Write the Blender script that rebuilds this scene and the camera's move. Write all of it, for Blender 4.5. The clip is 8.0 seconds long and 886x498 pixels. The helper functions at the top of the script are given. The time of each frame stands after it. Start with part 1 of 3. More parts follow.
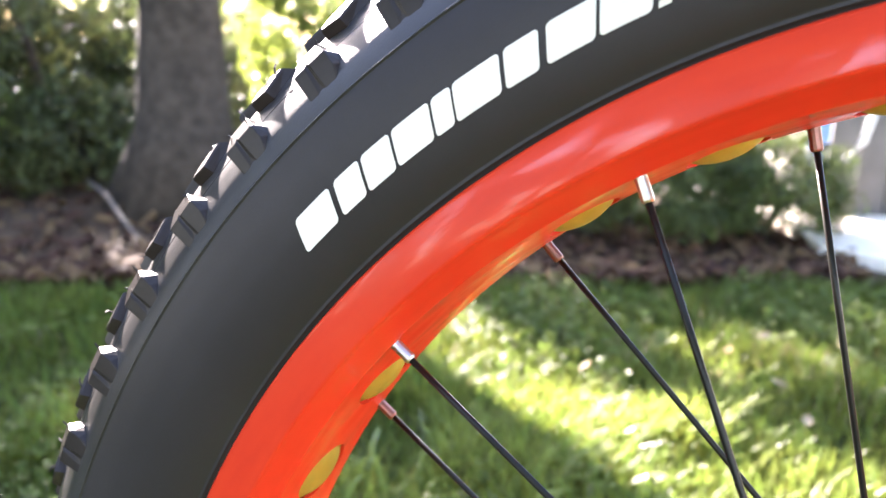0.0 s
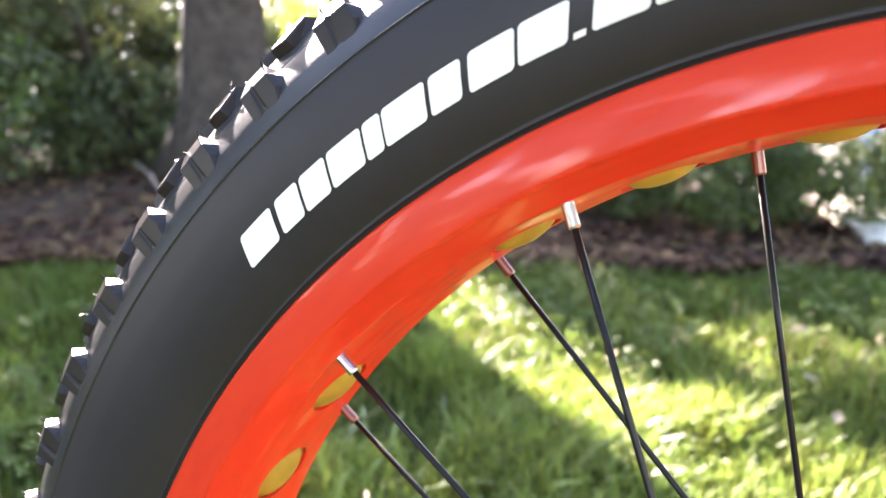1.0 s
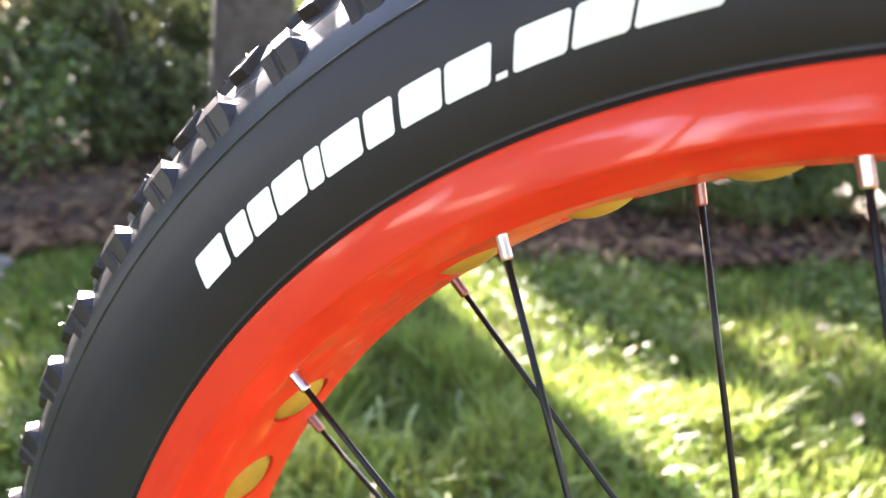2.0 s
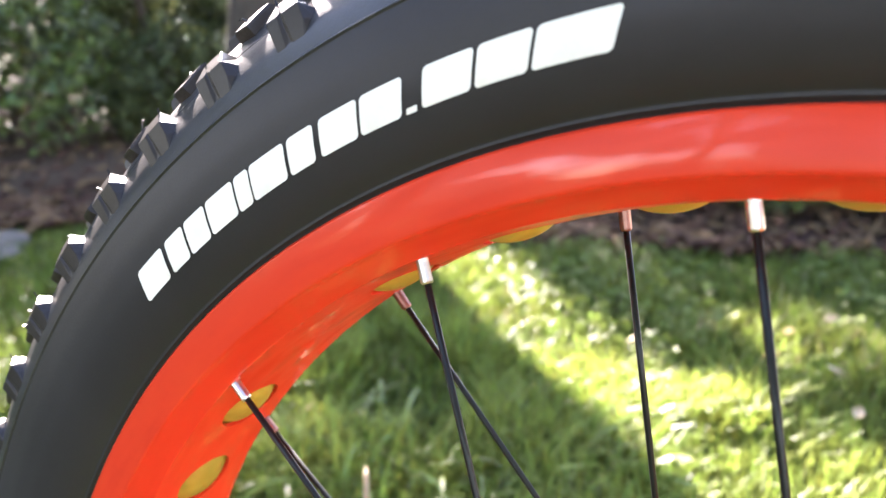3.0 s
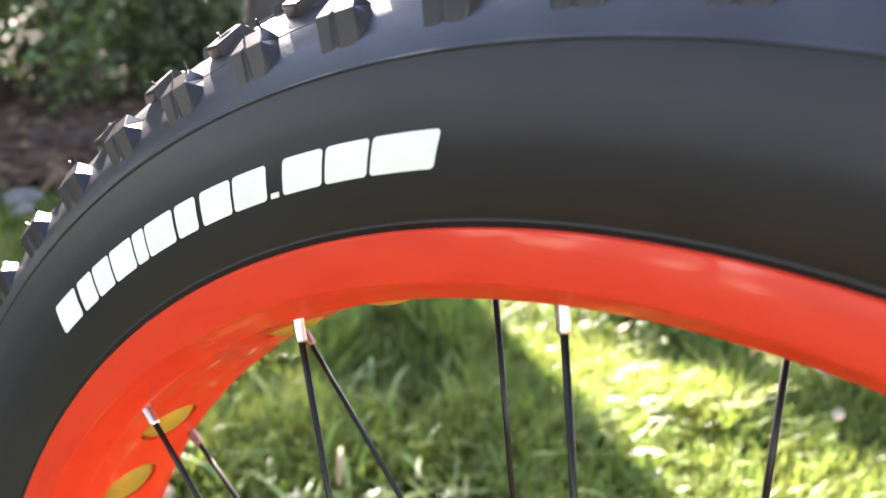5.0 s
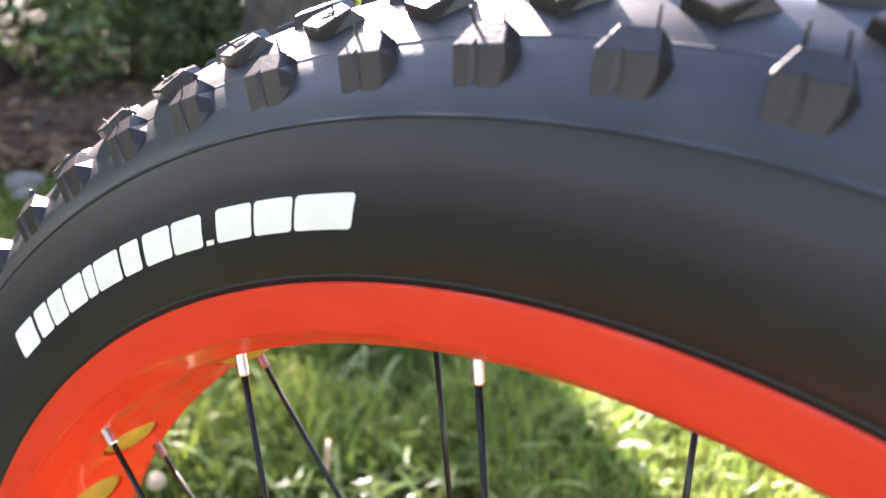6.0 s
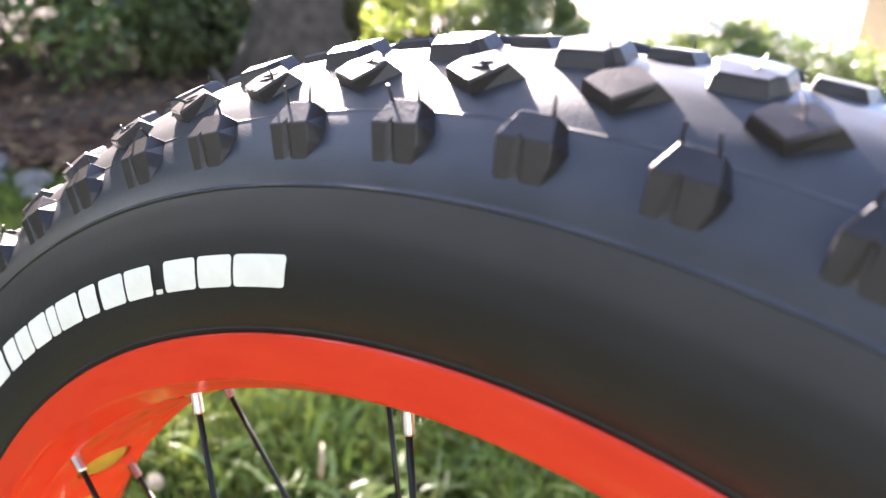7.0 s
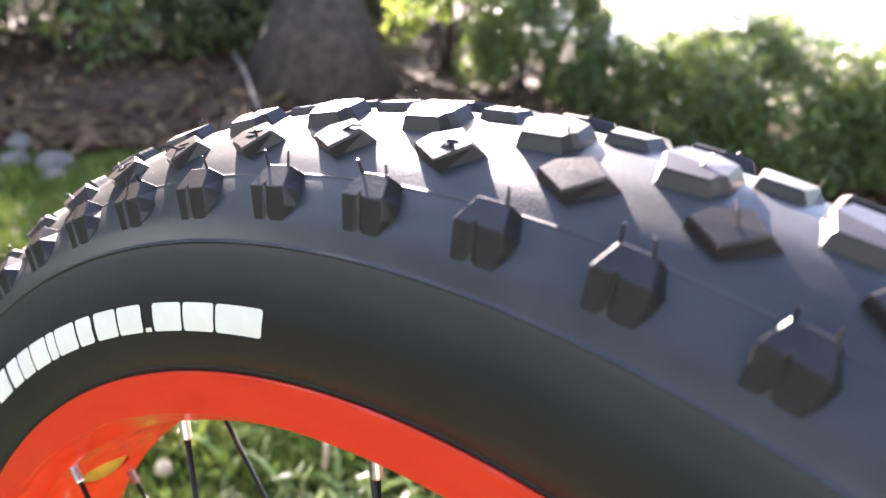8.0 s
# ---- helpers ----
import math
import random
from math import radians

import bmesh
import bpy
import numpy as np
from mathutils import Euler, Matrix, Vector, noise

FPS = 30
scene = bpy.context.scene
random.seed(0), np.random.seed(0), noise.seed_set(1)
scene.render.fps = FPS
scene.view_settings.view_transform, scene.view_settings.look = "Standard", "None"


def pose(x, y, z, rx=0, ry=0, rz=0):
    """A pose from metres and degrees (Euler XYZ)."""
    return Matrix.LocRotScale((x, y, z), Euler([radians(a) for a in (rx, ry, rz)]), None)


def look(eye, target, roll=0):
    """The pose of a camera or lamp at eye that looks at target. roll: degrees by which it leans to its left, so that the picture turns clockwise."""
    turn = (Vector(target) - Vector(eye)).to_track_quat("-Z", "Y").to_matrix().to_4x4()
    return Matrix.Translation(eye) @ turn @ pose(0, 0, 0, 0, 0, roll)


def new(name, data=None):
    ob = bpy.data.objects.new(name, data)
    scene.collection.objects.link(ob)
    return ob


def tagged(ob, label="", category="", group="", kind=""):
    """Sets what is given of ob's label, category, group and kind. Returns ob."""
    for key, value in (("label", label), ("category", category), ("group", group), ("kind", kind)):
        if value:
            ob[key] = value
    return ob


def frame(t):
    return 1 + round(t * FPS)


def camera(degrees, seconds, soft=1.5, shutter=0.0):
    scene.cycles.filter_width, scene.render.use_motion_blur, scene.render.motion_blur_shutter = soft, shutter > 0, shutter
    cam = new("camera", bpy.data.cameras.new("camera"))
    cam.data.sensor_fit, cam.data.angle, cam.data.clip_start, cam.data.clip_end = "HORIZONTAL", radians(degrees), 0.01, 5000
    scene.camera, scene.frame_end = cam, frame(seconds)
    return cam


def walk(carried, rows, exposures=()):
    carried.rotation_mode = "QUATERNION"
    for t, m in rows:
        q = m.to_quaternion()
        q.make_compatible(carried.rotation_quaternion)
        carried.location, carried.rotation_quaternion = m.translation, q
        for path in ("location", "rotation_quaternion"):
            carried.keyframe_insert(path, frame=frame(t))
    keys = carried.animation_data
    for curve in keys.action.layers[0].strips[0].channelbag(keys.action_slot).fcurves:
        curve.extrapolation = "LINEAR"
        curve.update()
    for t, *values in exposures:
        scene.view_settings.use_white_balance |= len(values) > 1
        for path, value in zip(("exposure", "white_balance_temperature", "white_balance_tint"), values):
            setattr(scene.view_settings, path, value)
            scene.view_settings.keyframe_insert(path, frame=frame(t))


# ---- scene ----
cam = camera(61.37, 8.0)
ROWS = [
    (0.0, -0.1024, -0.1901, 0.6270, 74.65, -0.49, 22.99),
    (0.5, -0.0877, -0.1849, 0.6348, 74.39, -0.30, 24.65),
    (1.0, -0.0719, -0.1777, 0.6401, 73.12, -0.34, 26.56),
    (1.5, -0.0587, -0.1721, 0.6465, 72.53, -0.23, 28.04),
    (3.0, -0.0208, -0.1530, 0.6689, 70.31, -0.64, 31.02),
    (3.5, -0.0091, -0.1471, 0.6759, 69.09, -1.00, 31.52),
    (4.0, -0.0010, -0.1440, 0.6854, 68.47, -1.74, 32.86),
    (4.5, 0.0104, -0.1396, 0.6953, 68.18, -2.26, 33.21),
    (6.0, 0.0388, -0.1214, 0.7291, 65.90, -2.84, 34.15),
    (6.5, 0.0483, -0.1151, 0.7381, 65.62, -3.00, 34.27),
    (7.0, 0.0561, -0.1096, 0.7494, 65.31, -2.69, 35.05),
    (7.5, 0.0602, -0.1060, 0.7628, 64.76, -3.01, 35.80),
    (8.0, 0.0657, -0.1024, 0.7729, 63.98, -3.61, 37.03),
]
walk(cam, [(t, pose(x, y, z, rx, ry, rz)) for t, x, y, z, rx, ry, rz in ROWS], exposures=[(0.0, 4.78, 6350, 24), (5.0, 4.74, 6350, 24), (8.0, 4.68, 6350, 25)])
cam.data.dof.use_dof = True
cam.data.dof.focus_distance = 0.235
cam.data.dof.aperture_fstop = 10.5

# ---- light ----
SUN_EL, SUN_AZ = 24.5, -52.5
SUN_DIR = Vector((math.sin(radians(SUN_AZ)) * math.cos(radians(SUN_EL)), math.cos(radians(SUN_AZ)) * math.cos(radians(SUN_EL)), math.sin(radians(SUN_EL))))
world = bpy.data.worlds.new("sky")
scene.world = world
world.use_nodes = True
sky = world.node_tree.nodes.new("ShaderNodeTexSky")
sky.sky_type = "NISHITA"
sky.sun_disc = False
sky.sun_elevation = radians(SUN_EL)
sky.sun_rotation = radians(SUN_AZ)
world.node_tree.links.new(sky.outputs[0], world.node_tree.nodes["Background"].inputs[0])
world.node_tree.nodes["Background"].inputs[1].default_value = 0.070
lamp = bpy.data.lights.new("sun", "SUN")
lamp.energy = 5.0
lamp.angle = radians(1.0)
lamp.color = (1.0, 0.93, 0.82)
sun = new("sun", lamp)
sun.matrix_world = look(SUN_DIR * 30, (0, 0, 0))


# ---- materials ----
def material(name, colour, rough=0.6, metal=0.0, var=0.0, scale=20.0, bump=0.0, bump_scale=200.0, second=None, trans=0.0, island=0.0, spec=0.5, gloss=(1, 1, 1)):
    m = bpy.data.materials.new(name)
    m.use_nodes = True
    n, l = m.node_tree.nodes, m.node_tree.links
    b = n["Principled BSDF"]
    b.inputs["Roughness"].default_value = rough
    b.inputs["Metallic"].default_value = metal
    b.inputs["Specular IOR Level"].default_value = spec
    b.inputs["Specular Tint"].default_value = (*gloss, 1)
    col = (*colour, 1)
    b.inputs["Base Color"].default_value = col
    tc = n.new("ShaderNodeTexCoord")
    out = None
    if var or second:
        t1 = n.new("ShaderNodeTexNoise")
        t1.inputs["Scale"].default_value = scale
        t1.inputs["Detail"].default_value = 6
        t1.inputs["Roughness"].default_value = 0.65
        l.new(tc.outputs["Object"], t1.inputs["Vector"])
        ramp = n.new("ShaderNodeValToRGB")
        ramp.color_ramp.elements[0].position, ramp.color_ramp.elements[1].position = 0.32, 0.68
        sec = second or tuple(min(1, c * (1 + var)) for c in colour)
        low = colour if second else tuple(c * (1 - var) for c in colour)
        ramp.color_ramp.elements[0].color, ramp.color_ramp.elements[1].color = (*low, 1), (*sec, 1)
        l.new(t1.outputs["Fac"], ramp.inputs["Fac"])
        out = ramp.outputs["Color"]
    if island:
        g = n.new("ShaderNodeNewGeometry")
        hsv = n.new("ShaderNodeHueSaturation")
        mr = n.new("ShaderNodeMapRange")
        mr.inputs["To Min"].default_value, mr.inputs["To Max"].default_value = 1 - island, 1 + island
        l.new(g.outputs["Random Per Island"], mr.inputs["Value"])
        l.new(mr.outputs[0], hsv.inputs["Value"])
        mh = n.new("ShaderNodeMapRange")
        mh.inputs["To Min"].default_value, mh.inputs["To Max"].default_value = 0.5 - 0.05 * island, 0.5 + 0.03 * island
        l.new(g.outputs["Random Per Island"], mh.inputs["Value"])
        l.new(mh.outputs[0], hsv.inputs["Hue"])
        if out:
            l.new(out, hsv.inputs["Color"])
        else:
            hsv.inputs["Color"].default_value = col
        out = hsv.outputs["Color"]
    if out:
        l.new(out, b.inputs["Base Color"])
    if bump:
        t2 = n.new("ShaderNodeTexNoise")
        t2.inputs["Scale"].default_value = bump_scale
        t2.inputs["Detail"].default_value = 4
        l.new(tc.outputs["Object"], t2.inputs["Vector"])
        bp = n.new("ShaderNodeBump")
        bp.inputs["Strength"].default_value = bump
        bp.inputs["Distance"].default_value = 0.002
        l.new(t2.outputs["Fac"], bp.inputs["Height"])
        l.new(bp.outputs[0], b.inputs["Normal"])
        mr = n.new("ShaderNodeMapRange")
        mr.inputs["To Min"].default_value, mr.inputs["To Max"].default_value = max(0.02, rough - 0.08), min(1, rough + 0.08)
        l.new(t2.outputs["Fac"], mr.inputs["Value"])
        l.new(mr.outputs[0], b.inputs["Roughness"])
    if trans:
        tl = n.new("ShaderNodeBsdfTranslucent")
        if out:
            l.new(out, tl.inputs["Color"])
        else:
            tl.inputs["Color"].default_value = col
        mx = n.new("ShaderNodeMixShader")
        mx.inputs[0].default_value = trans
        l.new(b.outputs[0], mx.inputs[1])
        l.new(tl.outputs[0], mx.inputs[2])
        l.new(mx.outputs[0], n["Material Output"].inputs["Surface"])
    return m


RUBBER = material("tyre_rubber", (0.0125, 0.0108, 0.0106), 0.48, var=0.25, scale=14, bump=0.03, bump_scale=1400, spec=0.34, gloss=(1.0, 0.89, 0.87))
# paler than the sidewall rubber, from the moulding line up to the crown
CASING = material("paler_tread_rubber", (0.0240, 0.0220, 0.0210), 0.36, var=0.3, scale=25, bump=0.05, bump_scale=1200, spec=0.29, gloss=(1.0, 0.90, 0.86))
KNOB_RUBBER = material("tread_rubber", (0.0200, 0.0155, 0.0135), 0.34, var=0.3, scale=60, bump=0.05, bump_scale=900, spec=0.22, gloss=(1.0, 0.92, 0.90))
PAINT_WHITE = material("white_lettering_paint", (0.62, 0.555, 0.465), 0.5, var=0.06, scale=90)


def rim_paint():
    """Orange-red paint with streaks of uneven gloss that run round the rim."""
    m = material("red_rim_paint", (0.60, 0.030, 0.009), 0.34, bump=0.08, bump_scale=55, spec=0.10)
    n, l = m.node_tree.nodes, m.node_tree.links
    b = n["Principled BSDF"]
    tc, sep, ang, rad = n.new("ShaderNodeTexCoord"), n.new("ShaderNodeSeparateXYZ"), n.new("ShaderNodeMath"), n.new("ShaderNodeMath")
    l.new(tc.outputs["Object"], sep.inputs[0])
    ang.operation = "ARCTAN2"
    l.new(sep.outputs["Z"], ang.inputs[0])
    l.new(sep.outputs["X"], ang.inputs[1])
    sq = [n.new("ShaderNodeMath") for _ in range(2)]
    for q, k in zip(sq, "XZ"):
        q.operation = "MULTIPLY"
        l.new(sep.outputs[k], q.inputs[0])
        l.new(sep.outputs[k], q.inputs[1])
    add = n.new("ShaderNodeMath")
    l.new(sq[0].outputs[0], add.inputs[0])
    l.new(sq[1].outputs[0], add.inputs[1])
    rad.operation = "SQRT"
    l.new(add.outputs[0], rad.inputs[0])
    com = n.new("ShaderNodeCombineXYZ")
    scaled = []
    for src, k in ((ang.outputs[0], 9.0), (rad.outputs[0], 150.0), (sep.outputs["Y"], 110.0)):
        q = n.new("ShaderNodeMath")
        q.operation = "MULTIPLY"
        q.inputs[1].default_value = k
        l.new(src, q.inputs[0])
        scaled.append(q)
    for i, q in enumerate(scaled):
        l.new(q.outputs[0], com.inputs[i])
    tex = n.new("ShaderNodeTexNoise")
    tex.inputs["Scale"].default_value = 1.0
    tex.inputs["Detail"].default_value = 5
    l.new(com.outputs[0], tex.inputs["Vector"])
    ramp = n.new("ShaderNodeValToRGB")
    ramp.color_ramp.elements[0].position, ramp.color_ramp.elements[1].position = 0.3, 0.72
    ramp.color_ramp.elements[0].color, ramp.color_ramp.elements[1].color = (0.47, 0.0265, 0.0082, 1), (0.535, 0.035, 0.0105, 1)
    l.new(tex.outputs["Fac"], ramp.inputs["Fac"])
    l.new(ramp.outputs["Color"], b.inputs["Base Color"])
    wave = n.new("ShaderNodeTexNoise")
    wave.inputs["Scale"].default_value = 38.0
    wave.inputs["Detail"].default_value = 2
    l.new(tc.outputs["Object"], wave.inputs["Vector"])
    peel = n.new("ShaderNodeBump")
    peel.inputs["Strength"].default_value = 0.16
    peel.inputs["Distance"].default_value = 0.002
    l.new(wave.outputs["Fac"], peel.inputs["Height"])
    l.new(peel.outputs[0], b.inputs["Coat Normal"])
    b.inputs["Coat Roughness"].default_value = 0.05
    for name, low, high, start in (("Roughness", 0.42, 0.28, 0.35), ("Coat Weight", 0.06, 0.75, 0.50)):
        mr = n.new("ShaderNodeMapRange")
        mr.inputs["From Min"].default_value, mr.inputs["From Max"].default_value = start, 0.68
        mr.inputs["To Min"].default_value, mr.inputs["To Max"].default_value = low, high
        l.new(tex.outputs["Fac"], mr.inputs["Value"])
        l.new(mr.outputs[0], b.inputs[name])
    return m


RED = rim_paint()
YELLOW = material("yellow_rim_tape", (0.285, 0.196, 0.018), 0.42, var=0.2, scale=40)
SPOKE_BLACK = material("black_spoke_steel", (0.0085, 0.0085, 0.0075), 0.30, var=0.2, scale=200, spec=0.20, gloss=(1.0, 0.93, 0.80))
# far nipples: the red rim's reflection is put into the metal's colour
RIM_TINTED = material("rim_tinted_metal", (0.26, 0.125, 0.095), 0.42, metal=1.0, var=0.15, scale=400)
SILVER = material("nickel_brass", (0.52, 0.45, 0.39), 0.34, metal=1.0, var=0.1, scale=400)
ALLOY = material("hub_alloy", (0.03, 0.03, 0.032), 0.35, metal=0.7, var=0.2, scale=80)
SOIL = material("lawn_soil", (0.017, 0.023, 0.005), 0.95, second=(0.028, 0.036, 0.008), scale=6, bump=0.6, bump_scale=60, spec=0.05)
GRASS = material("grass_blade", (0.072, 0.112, 0.019), 0.42, second=(0.142, 0.172, 0.031), scale=7, trans=0.40, island=0.5, spec=0.16)
TUFT = material("long_grass_blade", (0.105, 0.158, 0.024), 0.42, second=(0.195, 0.228, 0.042), scale=6, trans=0.46, island=0.55, spec=0.22)
BROAD = material("broad_grass_blade", (0.150, 0.205, 0.034), 0.36, second=(0.260, 0.290, 0.070), scale=9, trans=0.48, island=0.5, spec=0.45)
CLOVER = material("clover_leaf", (0.078, 0.118, 0.020), 0.45, second=(0.13, 0.165, 0.034), scale=20, trans=0.45, island=0.3, spec=0.25)
STRAW = material("dry_straw", (0.17, 0.14, 0.065), 0.7, second=(0.27, 0.225, 0.12), scale=8, trans=0.4, island=0.3)
MULCH = material("bark_mulch", (0.030, 0.018, 0.010), 0.95, second=(0.065, 0.039, 0.021), scale=25, bump=0.8, bump_scale=90, spec=0.2)
CHIP = material("bark_chip", (0.042, 0.023, 0.012), 0.9, second=(0.100, 0.056, 0.029), scale=12, island=0.6, spec=0.2)
CONCRETE = material("pale_concrete", (0.78, 0.70, 0.58), 0.85, var=0.1, scale=8, bump=0.4, bump_scale=150)
BARK = material("tree_bark", (0.026, 0.020, 0.015), 0.95, second=(0.068, 0.052, 0.039), scale=22, bump=1.0, bump_scale=45, spec=0.2)
BOX_LEAF = material("boxwood_leaf", (0.042, 0.066, 0.016), 0.42, second=(0.105, 0.130, 0.030), scale=9, trans=0.46, island=0.6)
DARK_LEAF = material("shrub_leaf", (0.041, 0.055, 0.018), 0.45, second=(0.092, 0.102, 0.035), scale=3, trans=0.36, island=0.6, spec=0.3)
# backlit sun glow is put into this leaf's raised colour
LIT_LEAF = material("sunlit_leaf", (0.13, 0.17, 0.030), 0.45, second=(0.21, 0.25, 0.05), scale=2, trans=0.60, island=0.4)
DRY_LEAF = material("dry_leaf", (0.26, 0.185, 0.10), 0.7, second=(0.38, 0.30, 0.19), scale=60, trans=0.25)
PALE_WOOD = material("pale_dead_wood", (0.12, 0.092, 0.072), 0.8, second=(0.19, 0.15, 0.12), scale=40, bump=0.4, bump_scale=120)
STONE = material("field_stone", (0.060, 0.050, 0.042), 0.9, second=(0.115, 0.095, 0.078), scale=14, bump=0.7, bump_scale=60)
FENCE_GREY = material("weathered_fence_board", (0.05, 0.048, 0.046), 0.85, second=(0.10, 0.095, 0.09), scale=9, bump=0.5, bump_scale=70)
POST_TAN = material("tan_painted_post", (0.26, 0.20, 0.125), 0.6, var=0.08, scale=10)
BLUE = material("blue_plastic", (0.03, 0.12, 0.35), 0.4, var=0.1, scale=8)
HOSE = material("pale_grey_hose", (0.55, 0.57, 0.6), 0.4, var=0.1, scale=20)


# ---- mesh helpers ----
def mesh(name, verts, faces, mat, smooth=False):
    me = bpy.data.meshes.new(name)
    me.from_pydata([tuple(v) for v in verts], [], [tuple(f) for f in faces])
    me.materials.append(mat)
    if smooth:
        me.polygons.foreach_set("use_smooth", [True] * len(me.polygons))
    me.update()
    return me


def part(name, me, parent, label="", m=None):
    ob = new(name, me)
    ob.parent = parent
    if m is not None:
        ob.matrix_basis = m
    return tagged(ob, label) if label else ob


def tube(points, radii, sides=10, cap=True):
    """A tube through points: vertices and faces."""
    pts = [Vector(p) for p in points]
    verts, faces = [], []
    for i, p in enumerate(pts):
        d = (pts[min(i + 1, len(pts) - 1)] - pts[max(i - 1, 0)]).normalized()
        side = d.cross(Vector((0, 0, 1)) if abs(d.z) < 0.9 else Vector((1, 0, 0))).normalized()
        up = side.cross(d)
        for k in range(sides):
            a = 2 * math.pi * k / sides
            verts.append(p + (side * math.cos(a) + up * math.sin(a)) * radii[i])
    for i in range(len(pts) - 1):
        for k in range(sides):
            a, b = i * sides + k, i * sides + (k + 1) % sides
            faces.append((a, b, b + sides, a + sides))
    if cap:
        faces.append(tuple(range(sides))[::-1])
        faces.append(tuple(len(verts) - sides + k for k in range(sides)))
    return verts, faces


def ring(section, steps, closed=True):
    """A section of (radius, y) turned round the wheel's axis."""
    n = len(section)
    verts = [(r * math.cos(2 * math.pi * i / steps), y, r * math.sin(2 * math.pi * i / steps)) for i in range(steps) for r, y in section]
    faces = []
    for i in range(steps):
        j = (i + 1) % steps
        for k in range(n if closed else n - 1):
            k2 = (k + 1) % n
            faces.append((i * n + k, i * n + k2, j * n + k2, j * n + k))
    return verts, faces


def box(x0, y0, z0, x1, y1, z1, bevel=0.0):
    bm = bmesh.new()
    bmesh.ops.create_cube(bm, size=1)
    for v in bm.verts:
        v.co = Vector(((x0 + x1) / 2 + v.co.x * (x1 - x0), (y0 + y1) / 2 + v.co.y * (y1 - y0), (z0 + z1) / 2 + v.co.z * (z1 - z0)))
    if bevel:
        bmesh.ops.bevel(bm, geom=bm.edges[:], offset=bevel, segments=1, affect="EDGES")
    verts, faces = [v.co.copy() for v in bm.verts], None
    bm.verts.index_update()
    faces = [tuple(v.index for v in f.verts) for f in bm.faces]
    bm.free()
    return verts, faces


# ---- ground ----
def bed_edge(x):
    """Front edge of the planting bed, y over x."""
    return 1.72 + 0.42 * (x + 0.6) - 0.10 * (x + 0.6) ** 2 + 0.05 * math.sin(3.1 * x + 0.4)


def ground_height(x, y):
    return 0.012 * math.sin(1.7 * x + 0.5) * math.sin(1.3 * y + 1.0) + 0.005 * math.sin(5 * x) * math.cos(4.3 * y)


def make_ground():
    axis = sorted({round(v, 3) for v in [i * 0.1 for i in range(-60, 61)] + [s * 6 * 1.35 ** k for k in range(0, 20) for s in (-1, 1)]})
    n = len(axis)
    verts = [(x, y, (ground_height(x, y) if abs(x) < 7 and abs(y) < 7 else 0) - 0.004) for y in axis for x in axis]
    faces = [(j * n + i, j * n + i + 1, (j + 1) * n + i + 1, (j + 1) * n + i) for j in range(n - 1) for i in range(n - 1)]
    tagged(new("ground", mesh("ground", verts, faces, SOIL, True)), "dark soil under a green lawn", "ground", kind="structure")


def make_bed():
    xs = [-7 + 0.1 * i for i in range(76)]
    rows = [0, 0.03, 0.1, 0.3, 0.6, 1.0, 1.6, 2.4, 3.4, 4.6, 6.0]
    verts, faces = [], []
    for k, d in enumerate(rows):
        for x in xs:
            y = bed_edge(x) + d
            lift = 0.0 if k == 0 else min(0.035, 0.016 + 0.02 * d)
            verts.append((x, y, ground_height(x, y) + lift + (0 if k == 0 else 0.012 * noise.noise((x * 4, y * 4, 0)))))
    n = len(xs)
    for k in range(len(rows) - 1):
        faces += [(k * n + i, k * n + i + 1, (k + 1) * n + i + 1, (k + 1) * n + i) for i in range(n - 1)]
    tagged(new("mulch_bed", mesh("mulch_bed", verts, faces, MULCH, True)), "brown bark mulch planting bed along the lawn", "planting bed", kind="structure")
    rng = np.random.default_rng(5)
    verts, faces = [], []
    for _ in range(5200):
        x = rng.uniform(-5.0, 0.2)
        y = bed_edge(x) + rng.uniform(-0.05, 1.0) ** 2 * 3.4 + rng.uniform(-0.03, 0.05)
        l, w, h = rng.uniform(0.012, 0.045), rng.uniform(0.006, 0.016), rng.uniform(0.002, 0.006)
        m = pose(x, y, ground_height(x, y) + 0.036 + rng.uniform(-0.006, 0.012), rng.normal(0, 22), rng.normal(0, 22), rng.uniform(0, 360))
        base = len(verts)
        for dx, dy, dz in ((-1, -1, -1), (1, -.7, -1), (1, .7, -1), (-1, 1, -1), (-.9, -.8, 1), (.8, -.6, 1), (.9, .6, 1), (-.8, .9, 1)):
            verts.append(m @ Vector((dx * l, dy * w, dz * h)))
        for f in ((4, 5, 6, 7), (0, 1, 5, 4), (1, 2, 6, 5), (2, 3, 7, 6), (3, 0, 4, 7)):
            faces.append(tuple(base + i for i in f))
    tagged(new("bark_chips", mesh("bark_chips", verts, faces, CHIP)), "loose brown bark chips scattered over the bed", "mulch", kind="stuff")


def make_path():
    pts = [(-0.02, 2.62), (0.10, 2.28), (0.38, 2.12), (1.2, 2.2), (3.5, 2.6), (9, 3.4), (9, 9.5), (-4.2, 9.5), (-2.75, 4.6), (-1.95, 3.25), (-1.2, 3.0), (-0.5, 2.95)]
    n = len(pts)
    verts = [(x, y, 0.048) for x, y in pts] + [(x, y, -0.05) for x, y in pts]
    faces = [tuple(range(n))] + [(i, i + n, (i + 1) % n + n, (i + 1) % n) for i in range(n)]
    tagged(new("pavement", mesh("pavement", verts, faces, CONCRETE)), "sunlit pale concrete path behind the shrubs", "pavement", kind="structure")


